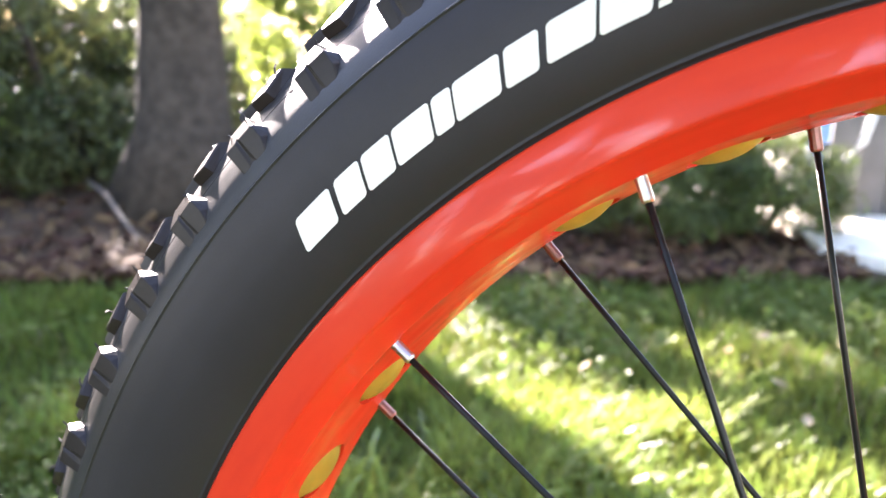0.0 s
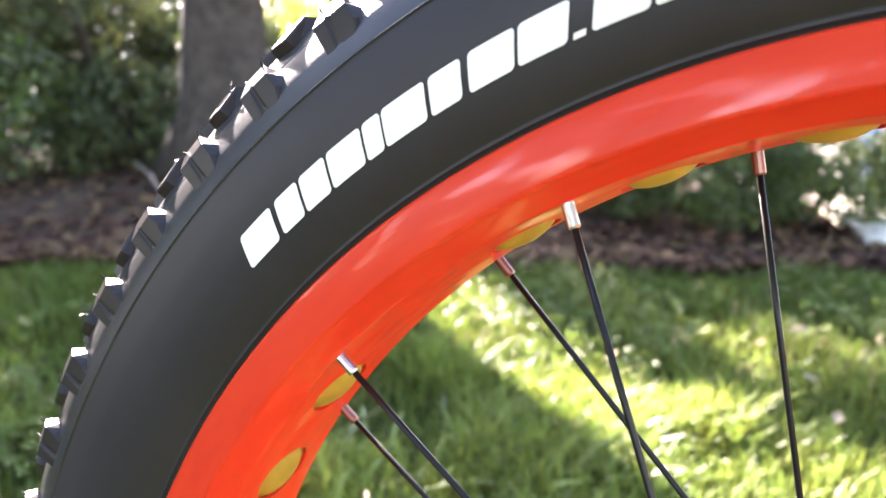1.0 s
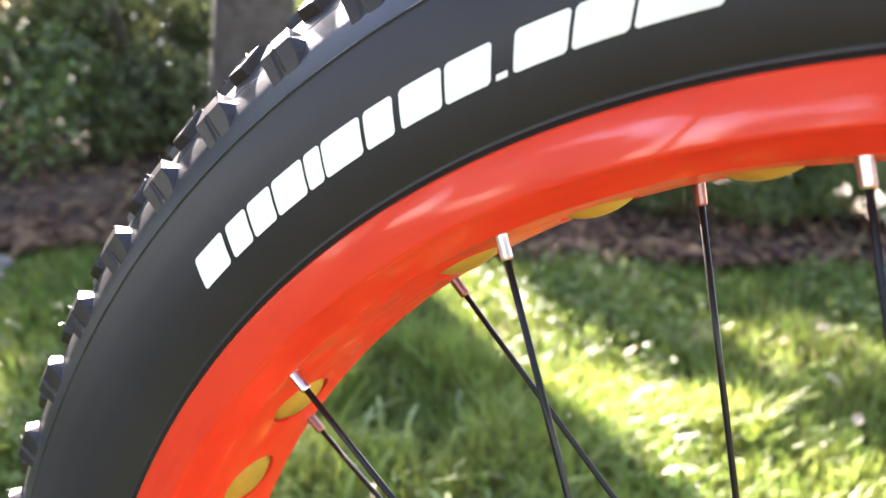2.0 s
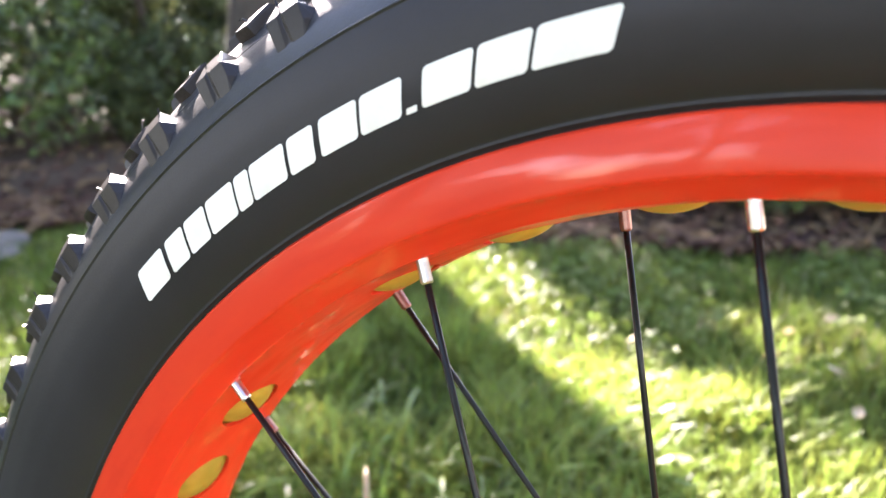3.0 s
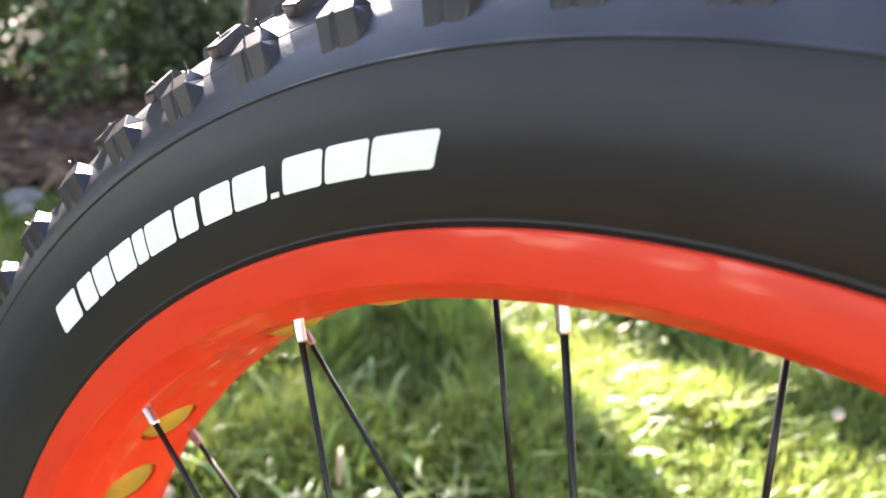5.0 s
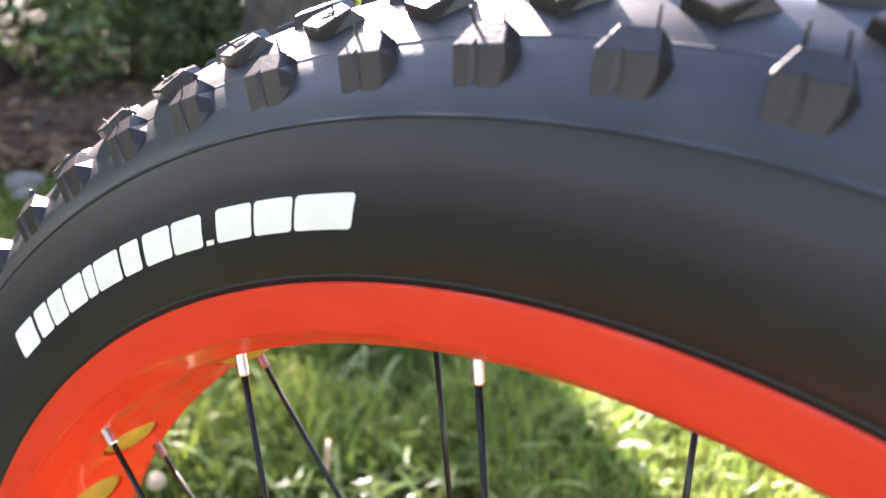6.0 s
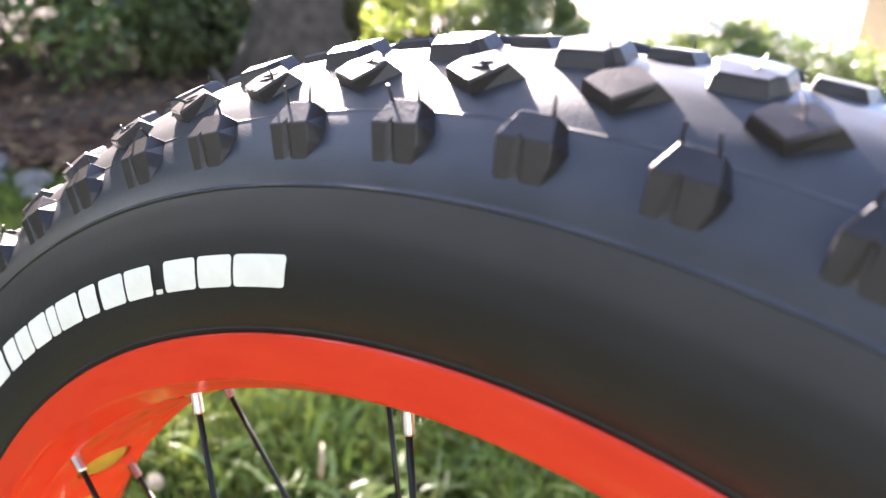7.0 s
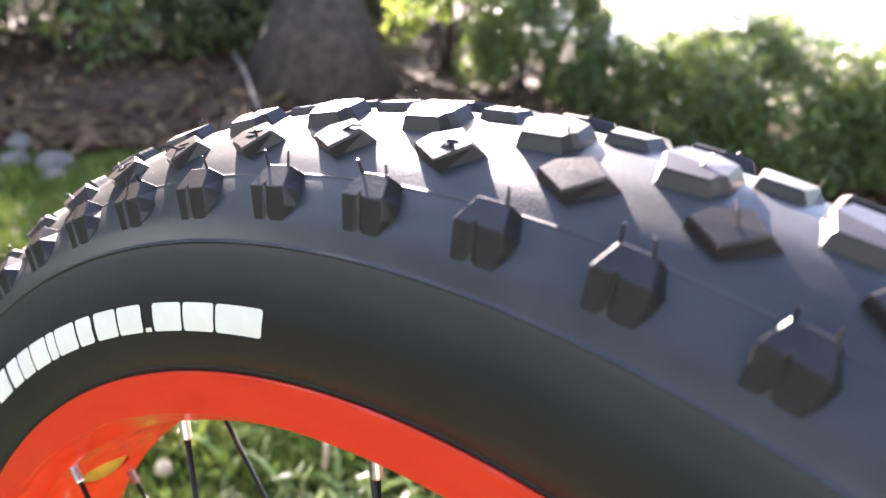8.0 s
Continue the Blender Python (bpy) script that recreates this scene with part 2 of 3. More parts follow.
def blades(rng, count, xr, yr, keep, height, width):
    """Tapering bent grass blades over a field, where keep(x, y) holds."""
    x, y = rng.uniform(*xr, count * 3), rng.uniform(*yr, count * 3)
    ok = np.flatnonzero(keep(x, y))[:count]
    x, y = x[ok], y[ok]
    n = len(x)
    clump = 0.8 + 0.22 * np.sin(7.3 * x + 2.1 * np.sin(5.1 * y)) * np.sin(6.1 * y + 1.7 * np.sin(4.3 * x)) + 0.15 * np.sin(17 * x + 3) * np.sin(19 * y)
    h = height * clump * rng.uniform(0.45, 1.25, n)
    a = rng.uniform(0, 2 * math.pi, n)
    lean = h * np.abs(rng.normal(0.45, 0.42, n))
    t = a + 1.57 + rng.normal(0, 0.5, n)
    w = width * rng.uniform(0.6, 1.4, n) / 2
    z = 0.012 * np.sin(1.7 * x + 0.5) * np.sin(1.3 * y + 1.0) + 0.005 * np.sin(5 * x) * np.cos(4.3 * y) - 0.006
    root, side = np.stack([x, y, z], 1), np.stack([np.cos(t) * w, np.sin(t) * w, 0 * w], 1)
    way, up = np.stack([np.cos(a) * lean, np.sin(a) * lean, 0 * a], 1), np.stack([0 * h, 0 * h, h], 1)
    V = np.stack([root - side, root + side, root - side * .85 + way * .35 + up * .55, root + side * .85 + way * .35 + up * .55, root + way + up * .92], 1).reshape(-1, 3)
    b = np.arange(n)[:, None] * 5
    F = [tuple(q) for q in (b + [0, 1, 3, 2]).tolist()] + [tuple(q) for q in (b + [2, 3, 4]).tolist()]
    return V.tolist(), F


def edge_line(x):
    """The bed's front edge for arrays of x."""
    return 1.72 + 0.42 * (x + 0.6) - 0.10 * (x + 0.6) ** 2 + 0.05 * np.sin(3.1 * x + 0.4)


def clover_leaves(rng, count, xr, yr):
    """Small three-leaved weeds: flat diamond leaflets on the lawn, in loose patches."""
    V, F = [], []
    while len(F) < count * 3:
        x, y = rng.uniform(*xr), rng.uniform(*yr)
        if y > bed_edge(x) - 0.05 or math.sin(5.3 * x + 1.1) * math.sin(4.1 * y + 0.6 + 2 * math.sin(2.2 * x)) < rng.uniform(0.0, 0.9):
            continue
        m = pose(x, y, ground_height(x, y) + rng.uniform(0.03, 0.062), rng.normal(0, 24), rng.normal(0, 24), rng.uniform(0, 360))
        size = rng.uniform(0.007, 0.015)
        for k in range(3):
            turn = Matrix.Rotation(radians(120 * k + rng.uniform(-15, 15)), 4, "Z")
            b = len(V)
            V += [m @ (turn @ Vector(p)) * 1.0 for p in ((0.001, 0, 0), (size * .6, size * .42, size * .16), (size, 0, size * .05), (size * .6, -size * .42, size * .16))]
            F.append((b, b + 1, b + 2, b + 3))
    return V, F


def arching_blades(rng, spots, count, spread, length, width):
    """Broad blades that rise from loose tufts and bow over to the ground."""
    V, F = [], []
    for _ in range(count):
        cx, cy = spots[rng.integers(len(spots))]
        x, y, a = cx + rng.normal(0, spread), cy + rng.normal(0, spread), rng.uniform(0, 2 * math.pi)
        reach, w, steep = length * rng.uniform(0.5, 1.2), width * rng.uniform(0.6, 1.3) / 2, rng.uniform(0.75, 1.35)
        twist = a + 1.57 + rng.normal(0, 0.35)
        b, px, pz = len(V), 0.0, -0.01
        for k in range(6):
            half = w * (1.0, 1.1, 1.1, 0.95, 0.65, 0.08)[k]
            p = Vector((x + math.cos(a) * px, y + math.sin(a) * px, ground_height(x, y) + max(pz, -0.01)))
            side = Vector((math.cos(twist) * half, math.sin(twist) * half, half * 0.25))
            V += [p - side, p + side]
            bend = steep - 0.34 * k
            px, pz = px + reach / 5 * math.cos(bend), pz + reach / 5 * math.sin(bend)
        F += [(b + 2 * k, b + 2 * k + 1, b + 2 * k + 3, b + 2 * k + 2) for k in range(5)]
    return V, F


def make_grass():
    rng = np.random.default_rng(5)
    spots = [(-0.64, 0.49), (-0.57, 0.53), (-0.70, 0.43), (-0.50, 0.47), (-0.42, 0.54), (-0.33, 0.62), (-0.78, 0.55), (-0.66, 0.64), (-0.86, 0.47), (-0.47, 0.70), (-0.95, 0.62), (-0.28, 0.78)]
    V, F = arching_blades(rng, spots, 620, 0.045, 0.105, 0.0066)
    tagged(new("broad_grass", mesh("broad_grass", V, F, BROAD)), "broad light green grass blades arching out of the lawn", "grass", kind="stuff")
    rng = np.random.default_rng(11)
    V, F = clover_leaves(rng, 2200, (-1.5, 0.5), (0.2, 1.9))
    tagged(new("clover", mesh("clover", V, F, CLOVER)), "small green clover leaves in the lawn", "clover", kind="stuff")
    V, F = blades(rng, 13000, (-1.15, -0.1), (0.37, 1.05), lambda x, y: np.sin(11 * x + 1.3 * np.sin(7 * y)) * np.sin(9 * y + 0.8) > -0.25, 0.088, 0.0046)
    tagged(new("tall_grass", mesh("tall_grass", V, F, TUFT)), "longer glossy green grass tufts behind the wheel", "grass", kind="stuff")
    V, F = blades(rng, 2600, (-2.2, 0.9), (0.2, 2.0), lambda x, y: (y < edge_line(x)) & (np.sin(6 * x + 1) * np.sin(5 * y + 2 * np.sin(3 * x)) > -0.2), 0.050, 0.0036)
    tagged(new("dry_grass", mesh("dry_grass", V, F, STRAW)), "pale dry straw blades scattered in the lawn", "dry grass", kind="stuff")
    def density(x, y):
        """Full between the wheel and the bed, thinning out around."""
        d = np.hypot(np.maximum(np.abs(x + 0.65) - 1.95, 0), np.maximum(np.abs(y - 1.25) - 1.05, 0))
        return (y < edge_line(x) + 0.04 * np.sin(9 * x)) & (y < 2.6) & (rng.random(len(x)) < np.exp(-((d / 1.1) ** 2)))

    V, F = blades(rng, 290000, (-5.0, 4.0), (-3.5, 3.2), density, 0.056, 0.0034)
    tagged(new("lawn_grass", mesh("lawn_grass", V, F, GRASS)), "bright green lawn grass, dappled with sun", "grass", kind="stuff")


# ---- wheel ----
HUB = 0.360
WHEEL_POSE = pose(0, 0, HUB, -10.8, 0, 0) @ pose(0, 0, 0, 0, -9.65, 0)
PROFILE = [(0.2790, 0.0315), (0.2864, 0.0338), (0.2875, 0.0345), (0.2930, 0.0385), (0.3000, 0.0415), (0.3080, 0.0438), (0.3180, 0.0448), (0.3290, 0.0442), (0.3370, 0.0413), (0.3452, 0.0360), (0.3530, 0.0288), (0.3599, 0.0203), (0.3646, 0.0102), (0.3661, 0.0)]


def smooth_profile(count):
    """The tyre's half section from bead to crown, evenly spaced along its arc: radius, y."""
    p = np.array(PROFILE + [(r, -y) for r, y in PROFILE[-2::-1]])
    s = np.r_[0, np.cumsum(np.hypot(*np.diff(p, axis=0).T))]
    fine = np.linspace(0, s[-1] / 2, 400)
    out = []
    for col in (0, 1):
        v = np.interp(np.linspace(0, s[-1], 800), s, p[:, col])
        k = np.hanning(41)
        v = np.convolve(np.pad(v, 20, mode="reflect", reflect_type="odd"), k / k.sum(), mode="valid")
        out.append(np.interp(fine, np.linspace(0, s[-1], 800), v))
    d = np.r_[0, np.cumsum(np.hypot(np.diff(out[0]), np.diff(out[1])))]
    q = np.linspace(0, d[-1], count)
    return np.stack([np.interp(q, d, out[0]), np.interp(q, d, out[1])], 1), q[-1] - q


SECTION, ARC = smooth_profile(400)


def on_tyre(turn, s, h):
    """A point on the tyre: turn in degrees, s metres across from the crown (negative: the side with the lettering), h metres proud."""
    a = abs(s)
    r, y = np.interp(a, ARC[::-1], SECTION[::-1, 0]), np.interp(a, ARC[::-1], SECTION[::-1, 1])
    r1, y1 = np.interp(a + 0.001, ARC[::-1], SECTION[::-1, 0]), np.interp(a + 0.001, ARC[::-1], SECTION[::-1, 1])
    r0, y0 = np.interp(max(a - 0.001, 0), ARC[::-1], SECTION[::-1, 0]), np.interp(max(a - 0.001, 0), ARC[::-1], SECTION[::-1, 1])
    tr, ty = r1 - r0, y1 - y0
    k = math.hypot(tr, ty)
    nr, ny = ty / k, -tr / k
    r, y = r + nr * h, y + ny * h
    y = -y if s < 0 else y
    t = radians(turn)
    return Vector((r * math.cos(t), y, r * math.sin(t)))


def arc_at(radius):
    """The s of the sidewall at a radius, on the lettering's side."""
    i = np.argsort(SECTION[:, 0])
    return -float(np.interp(radius, SECTION[i, 0], ARC[i]))


def turn_about_axle(degrees):
    return Matrix.Rotation(-radians(degrees), 4, "Y")


KNOBS, KNOB_PHASE = 64, 77.08
PITCH = 360 / KNOBS


def side_knob(sign):
    """Side knob: sloping trapezoid top, outer face of two lobes parted by a groove, wide slanted flank."""
    foot = arc_at(0.3355) - 0.0004
    o = on_tyre(0, -0.0462, 0)
    up = (on_tyre(0, -0.0462, 0.01) - o).normalized()
    out = (on_tyre(0, -0.0472, 0) - on_tyre(0, -0.0452, 0)).normalized()
    low, back = on_tyre(0, foot, -0.0004) - o, on_tyre(0, -0.0398, 0.0048) - o
    ab, nb = low.dot(out), low.dot(up)
    ai, ni = back.dot(out), back.dot(up)
    h = 0.0050

    def at(t, k):
        """On the outer face, k from its top edge (0) to its foot (1); on the top face for negative k."""
        a, n = (ab * k, h + (nb - h) * k) if k >= 0 else (-ai * k, h - (ni - h) * k)
        return o + Vector((0, 0, t)) + out * a + up * n

    def base(t, s):
        return on_tyre(t / 0.0059, s, -0.001)

    P = dict(ol=at(.0070, 0), gl=at(.0022, 0), gt=at(.0013, -.18), gr=at(.0004, 0), orr=at(-.0062, 0), ir=at(-.0044, -1), il=at(.0042, -1),
             bl=at(.0064, 1), bgl=at(.0030, 1), gb=at(.0014, .70) - up * .0003 - out * .0006, bgr=at(-.0002, 1.04), br=at(-.0040, 1.04), rm=at(-.0062, .5),
             xl=base(.0072, -.0462), xbl=base(.0068, foot), xbr=base(-.0048, foot - .0006), xrm=base(-.0080, -.0488), xr=base(-.0086, -.0450), xir=base(-.0058, -.0388), xil=base(.0047, -.0388))
    keys = list(P)
    polys = ["ol gl gt gr orr ir il", "ol bl bgl gl", "gl bgl gb gt", "gt gb bgr gr", "gr bgr br rm orr", "ol xl xbl bl", "ol il xil xl", "orr rm xrm xr", "rm br xbr xrm", "orr xr xir ir", "il ir xir xil", "bl xbl xbr br bgr gb bgl"]
    me = mesh("side_knob", [Vector((v.x, v.y if sign < 0 else -v.y, v.z)) for v in P.values()], [[keys.index(q) for q in p.split()] for p in polys], KNOB_RUBBER)
    bm = bmesh.new()
    bm.from_mesh(me)
    bmesh.ops.recalc_face_normals(bm, faces=bm.faces[:])
    bmesh.ops.bevel(bm, geom=[e for e in bm.edges if e.is_manifold and e.calc_face_angle() > 0.3], offset=0.00022, segments=1, affect="EDGES", profile=0.5)
    bm.to_mesh(me)
    bm.free()
    return me


def block_knob(name, outline, height, ramp=0.0, end=0.0):
    """A block on the tread with a worn upper edge, a ramped outer flank and a ramped trailing end."""
    ca = sum(a for a, s in outline) / len(outline)
    cs = sum(s for a, s in outline) / len(outline)
    verts, faces, n = [], [], len(outline)
    for grow, h in ((1.10, -0.001), (1.0, height - 0.0007), (0.93, height)):
        for a, s in outline:
            da, ds = (0, 0) if h < 0 else (end * max(0.0, ca - a), ramp * max(0.0, abs(s) - abs(cs)) * (1 if cs < 0 else -1))
            verts.append(on_tyre(ca + (a - ca) * grow + da, cs + (s - cs) * grow + ds, h))
    for k in range(2):
        for i in range(n):
            j = (i + 1) % n
            faces.append((k * n + i, k * n + j, (k + 1) * n + j, (k + 1) * n + i))
    verts.append(on_tyre(ca, cs, height))
    faces += [(2 * n + i, 2 * n + (i + 1) % n, 3 * n) for i in range(n)]
    me = mesh(name, verts, faces, KNOB_RUBBER)
    bm = bmesh.new()
    bm.from_mesh(me)
    bmesh.ops.recalc_face_normals(bm, faces=bm.faces[:])
    bm.to_mesh(me)
    bm.free()
    return me


def make_tyre(wheel):
    # moulding lines: radius, width towards the tread, width towards the rim, height
    lines = [(-arc_at(radius), crown, foot, lift) for radius, crown, foot, lift in ((0.3293, 0.00055, 0.00022, 0.00075), (0.3478, 0.0004, 0.0004, 0.00018), (0.2885, 0.0006, 0.0006, 0.0005))]
    arc = set(np.linspace(ARC[0], 0, 130))
    for mid, crown, foot, lift in lines:
        arc |= set(np.linspace(mid - 2.6 * crown, mid, 12)) | set(np.linspace(mid, mid + 2.6 * foot, 9))
    arc = sorted(arc, reverse=True)
    pts = []
    for s in arc:
        v = on_tyre(0, -s, sum(lift * math.exp(-(((mid - s) / (crown if s < mid else foot)) ** 2)) for mid, crown, foot, lift in lines))
        pts.append((v.x, v.y))
    full = [(r, y) for r, y in pts] + [(r, -y) for r, y in pts[-2::-1]]
    v, f = ring(full, 400, closed=False)
    me = mesh("tyre", v, f, RUBBER, True)
    me.materials.append(CASING)
    edge, n = -arc_at(0.3286), len(full) - 1
    across = [abs(a) < edge for a in list(arc) + list(arc[-2::-1])]
    me.polygons.foreach_set("material_index", [int(across[p % n]) for p in range(len(me.polygons))])
    tyre = part("tyre", me, wheel, "black rubber fat tyre with fine moulding lines")
    near, far = side_knob(-1), side_knob(1)
    shoulder = [(1.45, -0.0285), (0.05, -0.0328), (-1.60, -0.0255), (-0.30, -0.0210), (1.05, -0.0245)]
    inner = [(1.00, -0.0200), (-0.85, -0.0188), (-1.05, -0.0156), (-1.35, -0.0144), (-1.40, -0.0080), (-0.20, -0.0050), (1.05, -0.0058), (1.40, -0.0115)]
    centre = [(0.95, -0.0078), (-0.80, -0.0070), (-1.20, -0.0010), (-0.95, 0.0078), (0.80, 0.0070), (1.20, 0.0010)]
    sh_near = block_knob("shoulder_knob", shoulder, 0.0039, 0.0, 0.25)
    sh_far = block_knob("shoulder_knob", [(a, -s) for a, s in shoulder], 0.0039, 0.0, 0.25)
    in_near = block_knob("inner_knob", inner, 0.0036, 0.2, 0.2)
    in_far = block_knob("inner_knob", [(a, -s) for a, s in inner], 0.0036, 0.2, 0.2)
    mid = block_knob("centre_knob", centre, 0.0026, 0.0, 0.3)
    for i in range(KNOBS):
        a = KNOB_PHASE + i * PITCH
        part("side_knob", near, tyre, m=turn_about_axle(a))
        part("side_knob", far, tyre, m=turn_about_axle(a + PITCH / 2))
        part("shoulder_knob", sh_near, tyre, m=turn_about_axle(a - 2.15))
        part("shoulder_knob", sh_far, tyre, m=turn_about_axle(a - 2.15 + PITCH / 2))
        part("inner_knob", in_near, tyre, m=turn_about_axle(a + 0.05))
        part("inner_knob", in_far, tyre, m=turn_about_axle(a + 0.3))
        part("centre_knob", mid, tyre, m=turn_about_axle(a + 0.15 + PITCH / 2))
    # moulding hairs
    rng = np.random.default_rng(3)
    for i in range(-4, 22):
        for off, s in ((0.62, -0.0195), (-0.62, -0.0195)):
            if rng.random() < (0.06 if i < 4 else 0.25):
                continue
            root = on_tyre(off, -0.0404, 0.0044)
            tip = root + Vector((0.97, -0.22, 0.0)) * (0.0047 if i < 6 else 0.0030) * rng.uniform(0.5, 1.1) + Vector(rng.normal(0, 0.0007, 3))
            v, f = tube([root, (root + tip) / 2, tip], [0.00045, 0.0004, 0.0003], 5)
            part("moulding_hair", mesh("moulding_hair", v, f, KNOB_RUBBER), tyre, m=turn_about_axle(KNOB_PHASE + i * PITCH))
        here = turn_about_axle(KNOB_PHASE - 2.15 + i * PITCH)
        root = on_tyre(rng.uniform(-0.6, 0.6), rng.uniform(-0.028, -0.025), 0.0036)
        way = Vector(rng.normal(0, 1, 3))
        tip = root + (way + Vector((0.9, 0, 0))).normalized() * (0.0065 if i < 6 else 0.0042)
        v, f = tube([root, root * 0.5 + tip * 0.5 + Vector((0.0008, 0, 0)), tip], [0.0004, 0.0004, 0.0003], 5)
        part("moulding_hair", mesh("moulding_hair", v, f, KNOB_RUBBER), tyre, m=here)
        for off in (-0.0009, 0.0011) if rng.random() < 0.35 else ():
            v, f = tube([on_tyre(0.42 + rng.normal(0, 0.05), -0.0268 + off, 0.0039), on_tyre(0, -0.0269 + off, 0.0040), on_tyre(-0.45 + rng.normal(0, 0.05), -0.0266 + off, 0.0039)], [0.0002, 0.00028, 0.0002], 5)
            part("moulding_ridge", mesh("moulding_ridge", v, f, KNOB_RUBBER), tyre, m=here)
        for s, h in ((-0.0125, 0.0034), (0.001, 0.0024), (0.0125, 0.0034), (0.0270, 0.0030)):
            root = on_tyre(rng.uniform(-0.9, 0.9), s + rng.normal(0, 0.002), h)
            tip = root + (Vector(rng.normal(0, 0.6, 3)) + Vector((1, 0, 0))).normalized() * rng.uniform(0.0015, 0.0040)
            v, f = tube([root, tip], [0.0003, 0.0002], 4)
            part("moulding_hair", mesh("moulding_hair", v, f, KNOB_RUBBER), tyre, m=turn_about_axle(KNOB_PHASE + i * PITCH + (PITCH / 2 if abs(s) < 0.01 else 0)))
    # white lettering, one slanted bar a letter
    bars = [(128.70, 125.85), (125.45, 123.51), (123.31, 121.23), (121.05, 118.50), (118.34, 117.09), (116.96, 114.12), (113.86, 111.89),
            (111.46, 108.83), (108.63, 105.97), (105.68, 105.04), (104.74, 101.95), (101.74, 99.00), (98.81, 95.03)]
    s_low, s_high = arc_at(0.3020), arc_at(0.3114)
    for k, (a0, a1) in enumerate(bars):
        top = 0.16 if k == 9 else 1.0
        cut = 0.10 if top == 1.0 else 0.05
        rows = (0, cut * 0.35, cut, 0.5, 1 - cut, 1 - cut * 0.35, 1)
        inset = (cut, cut * 0.35, 0, 0, 0, cut * 0.35, cut)
        verts, faces = [], []
        for v_, pull in zip(rows, inset):
            s = s_low + (s_high - s_low) * v_ * top
            slant = -0.83 * v_ * top
            trim = pull * 2.0
            for i in range(7):
                a = a0 - trim + (a1 - a0 + 2 * trim) * i / 6 + slant
                verts.append(on_tyre(a, s, 0.00035))
        for j in range(6):
            faces += [(j * 7 + i, j * 7 + i + 1, (j + 1) * 7 + i + 1, (j + 1) * 7 + i) for i in range(6)]
        part("lettering_bar", mesh("lettering_bar", verts, [f[::-1] for f in faces], PAINT_WHITE, True), tyre, "white painted slanted bar")
    return tyre


def rim_radius(y):
    """Radius of the rim's inward face over the axle direction: a nearly flat bed, then a slope up to the flange."""
    a = abs(y)
    return 0.2655 + 0.0011 * (min(a, 0.0247) / 0.0247) ** 2 + max(0.0, a - 0.0247) * 0.571


def make_rim(wheel):
    """Painted single-wall rim with a round cut-out between each two spokes."""
    hole, half, rim_t = 0.0126, 0.0150, 0.0016
    verts, faces = [], []

    def grid_patch(add, flip):
        base = len(verts)
        steps = 40
        for sector in range(36):
            mid = 5 + 10 * sector
            loop_in, loop_out = [], []
            for k in range(steps):
                a = 2 * math.pi * k / steps
                ca, sa = math.cos(a), math.sin(a)
                m = max(abs(ca), abs(sa))
                cut = hole if sector != 12 else 0.0002
                for rad, store in ((cut, loop_in), (None, loop_out)):
                    u, v = (cut * ca / 0.266, cut * sa) if rad else (radians(5) * ca / m, half * sa / m)
                    r = rim_radius(v) + add
                    t = radians(mid) + u
                    store.append(len(verts))
                    verts.append((r * math.cos(t), v, r * math.sin(t)))
            for k in range(steps):
                j = (k + 1) % steps
                f = (loop_in[k], loop_in[j], loop_out[j], loop_out[k])
                faces.append(f[::-1] if flip else f)
        return base

    b0 = grid_patch(0.0, False)
    b1 = grid_patch(rim_t, True)
    for sector in range(36):
        for k in range(40):
            j = (k + 1) % 40
            a, b = b0 + sector * 80 + 2 * k, b0 + sector * 80 + 2 * j
            faces.append((a, b, b - b0 + b1, a - b0 + b1))
    for side in (-1, 1):
        face = [(rim_radius(v), v) for v in (0.0150, 0.0190, 0.0225, 0.0241, 0.0245, 0.0249, 0.0253, 0.0275, 0.0305, 0.0330, 0.0340)]
        lip = [(0.2721, 0.0347), (0.2724, 0.0351), (0.2728, 0.0353), (0.2734, 0.0354), (0.2790, 0.0355), (0.2850, 0.0356), (0.2862, 0.0355), (0.2868, 0.0350), (0.2868, 0.0340), (0.2860, 0.0334), (0.2790, 0.0332), (0.2745, 0.0330)]
        back = [(rim_radius(v) + rim_t, v) for v in (0.0300, 0.0230, 0.0190, 0.0150)]
        sec = face + lip + back
        v, f = ring([(r, side * y) for r, y in sec], 288)
        base = len(verts)
        verts.extend(v)
        faces.extend(tuple(base + i for i in q) for q in f)
    me = mesh("rim", verts, faces, RED, True)
    bm = bmesh.new()
    bm.from_mesh(me)
    bmesh.ops.remove_doubles(bm, verts=bm.verts[:], dist=0.00002)
    bmesh.ops.recalc_face_normals(bm, faces=bm.faces[:])
    bm.to_mesh(me)
    bm.free()
    me.set_sharp_from_angle(angle=radians(28))
    part("rim", me, wheel, "glossy orange-red painted alloy rim with round cut-outs")
    # yellow tape, bulging through the cut-outs
    verts, faces = [], []
    nt, ny = 36 * 20, 19
    for i in range(nt):
        t = 360 * i / nt
        for k in range(ny):
            y = -0.018 + 0.036 * k / (ny - 1)
            d = math.hypot(((t % 10) - 5) * radians(1) * 0.266, y) / hole
            bulge = 0.0050 * max(0.0, 1 - d * d) ** 0.7 if d < 1 and i // 20 != 12 else 0.0
            r = rim_radius(y) + 0.0026 - bulge
            verts.append((r * math.cos(radians(t)), y, r * math.sin(radians(t))))
    for i in range(nt):
        j = (i + 1) % nt
        faces += [(i * ny + k, i * ny + k + 1, j * ny + k + 1, j * ny + k) for k in range(ny - 1)]
    part("rim_tape", mesh("rim_tape", verts, faces, YELLOW, True), wheel, "yellow rim tape bulging through the cut-outs")


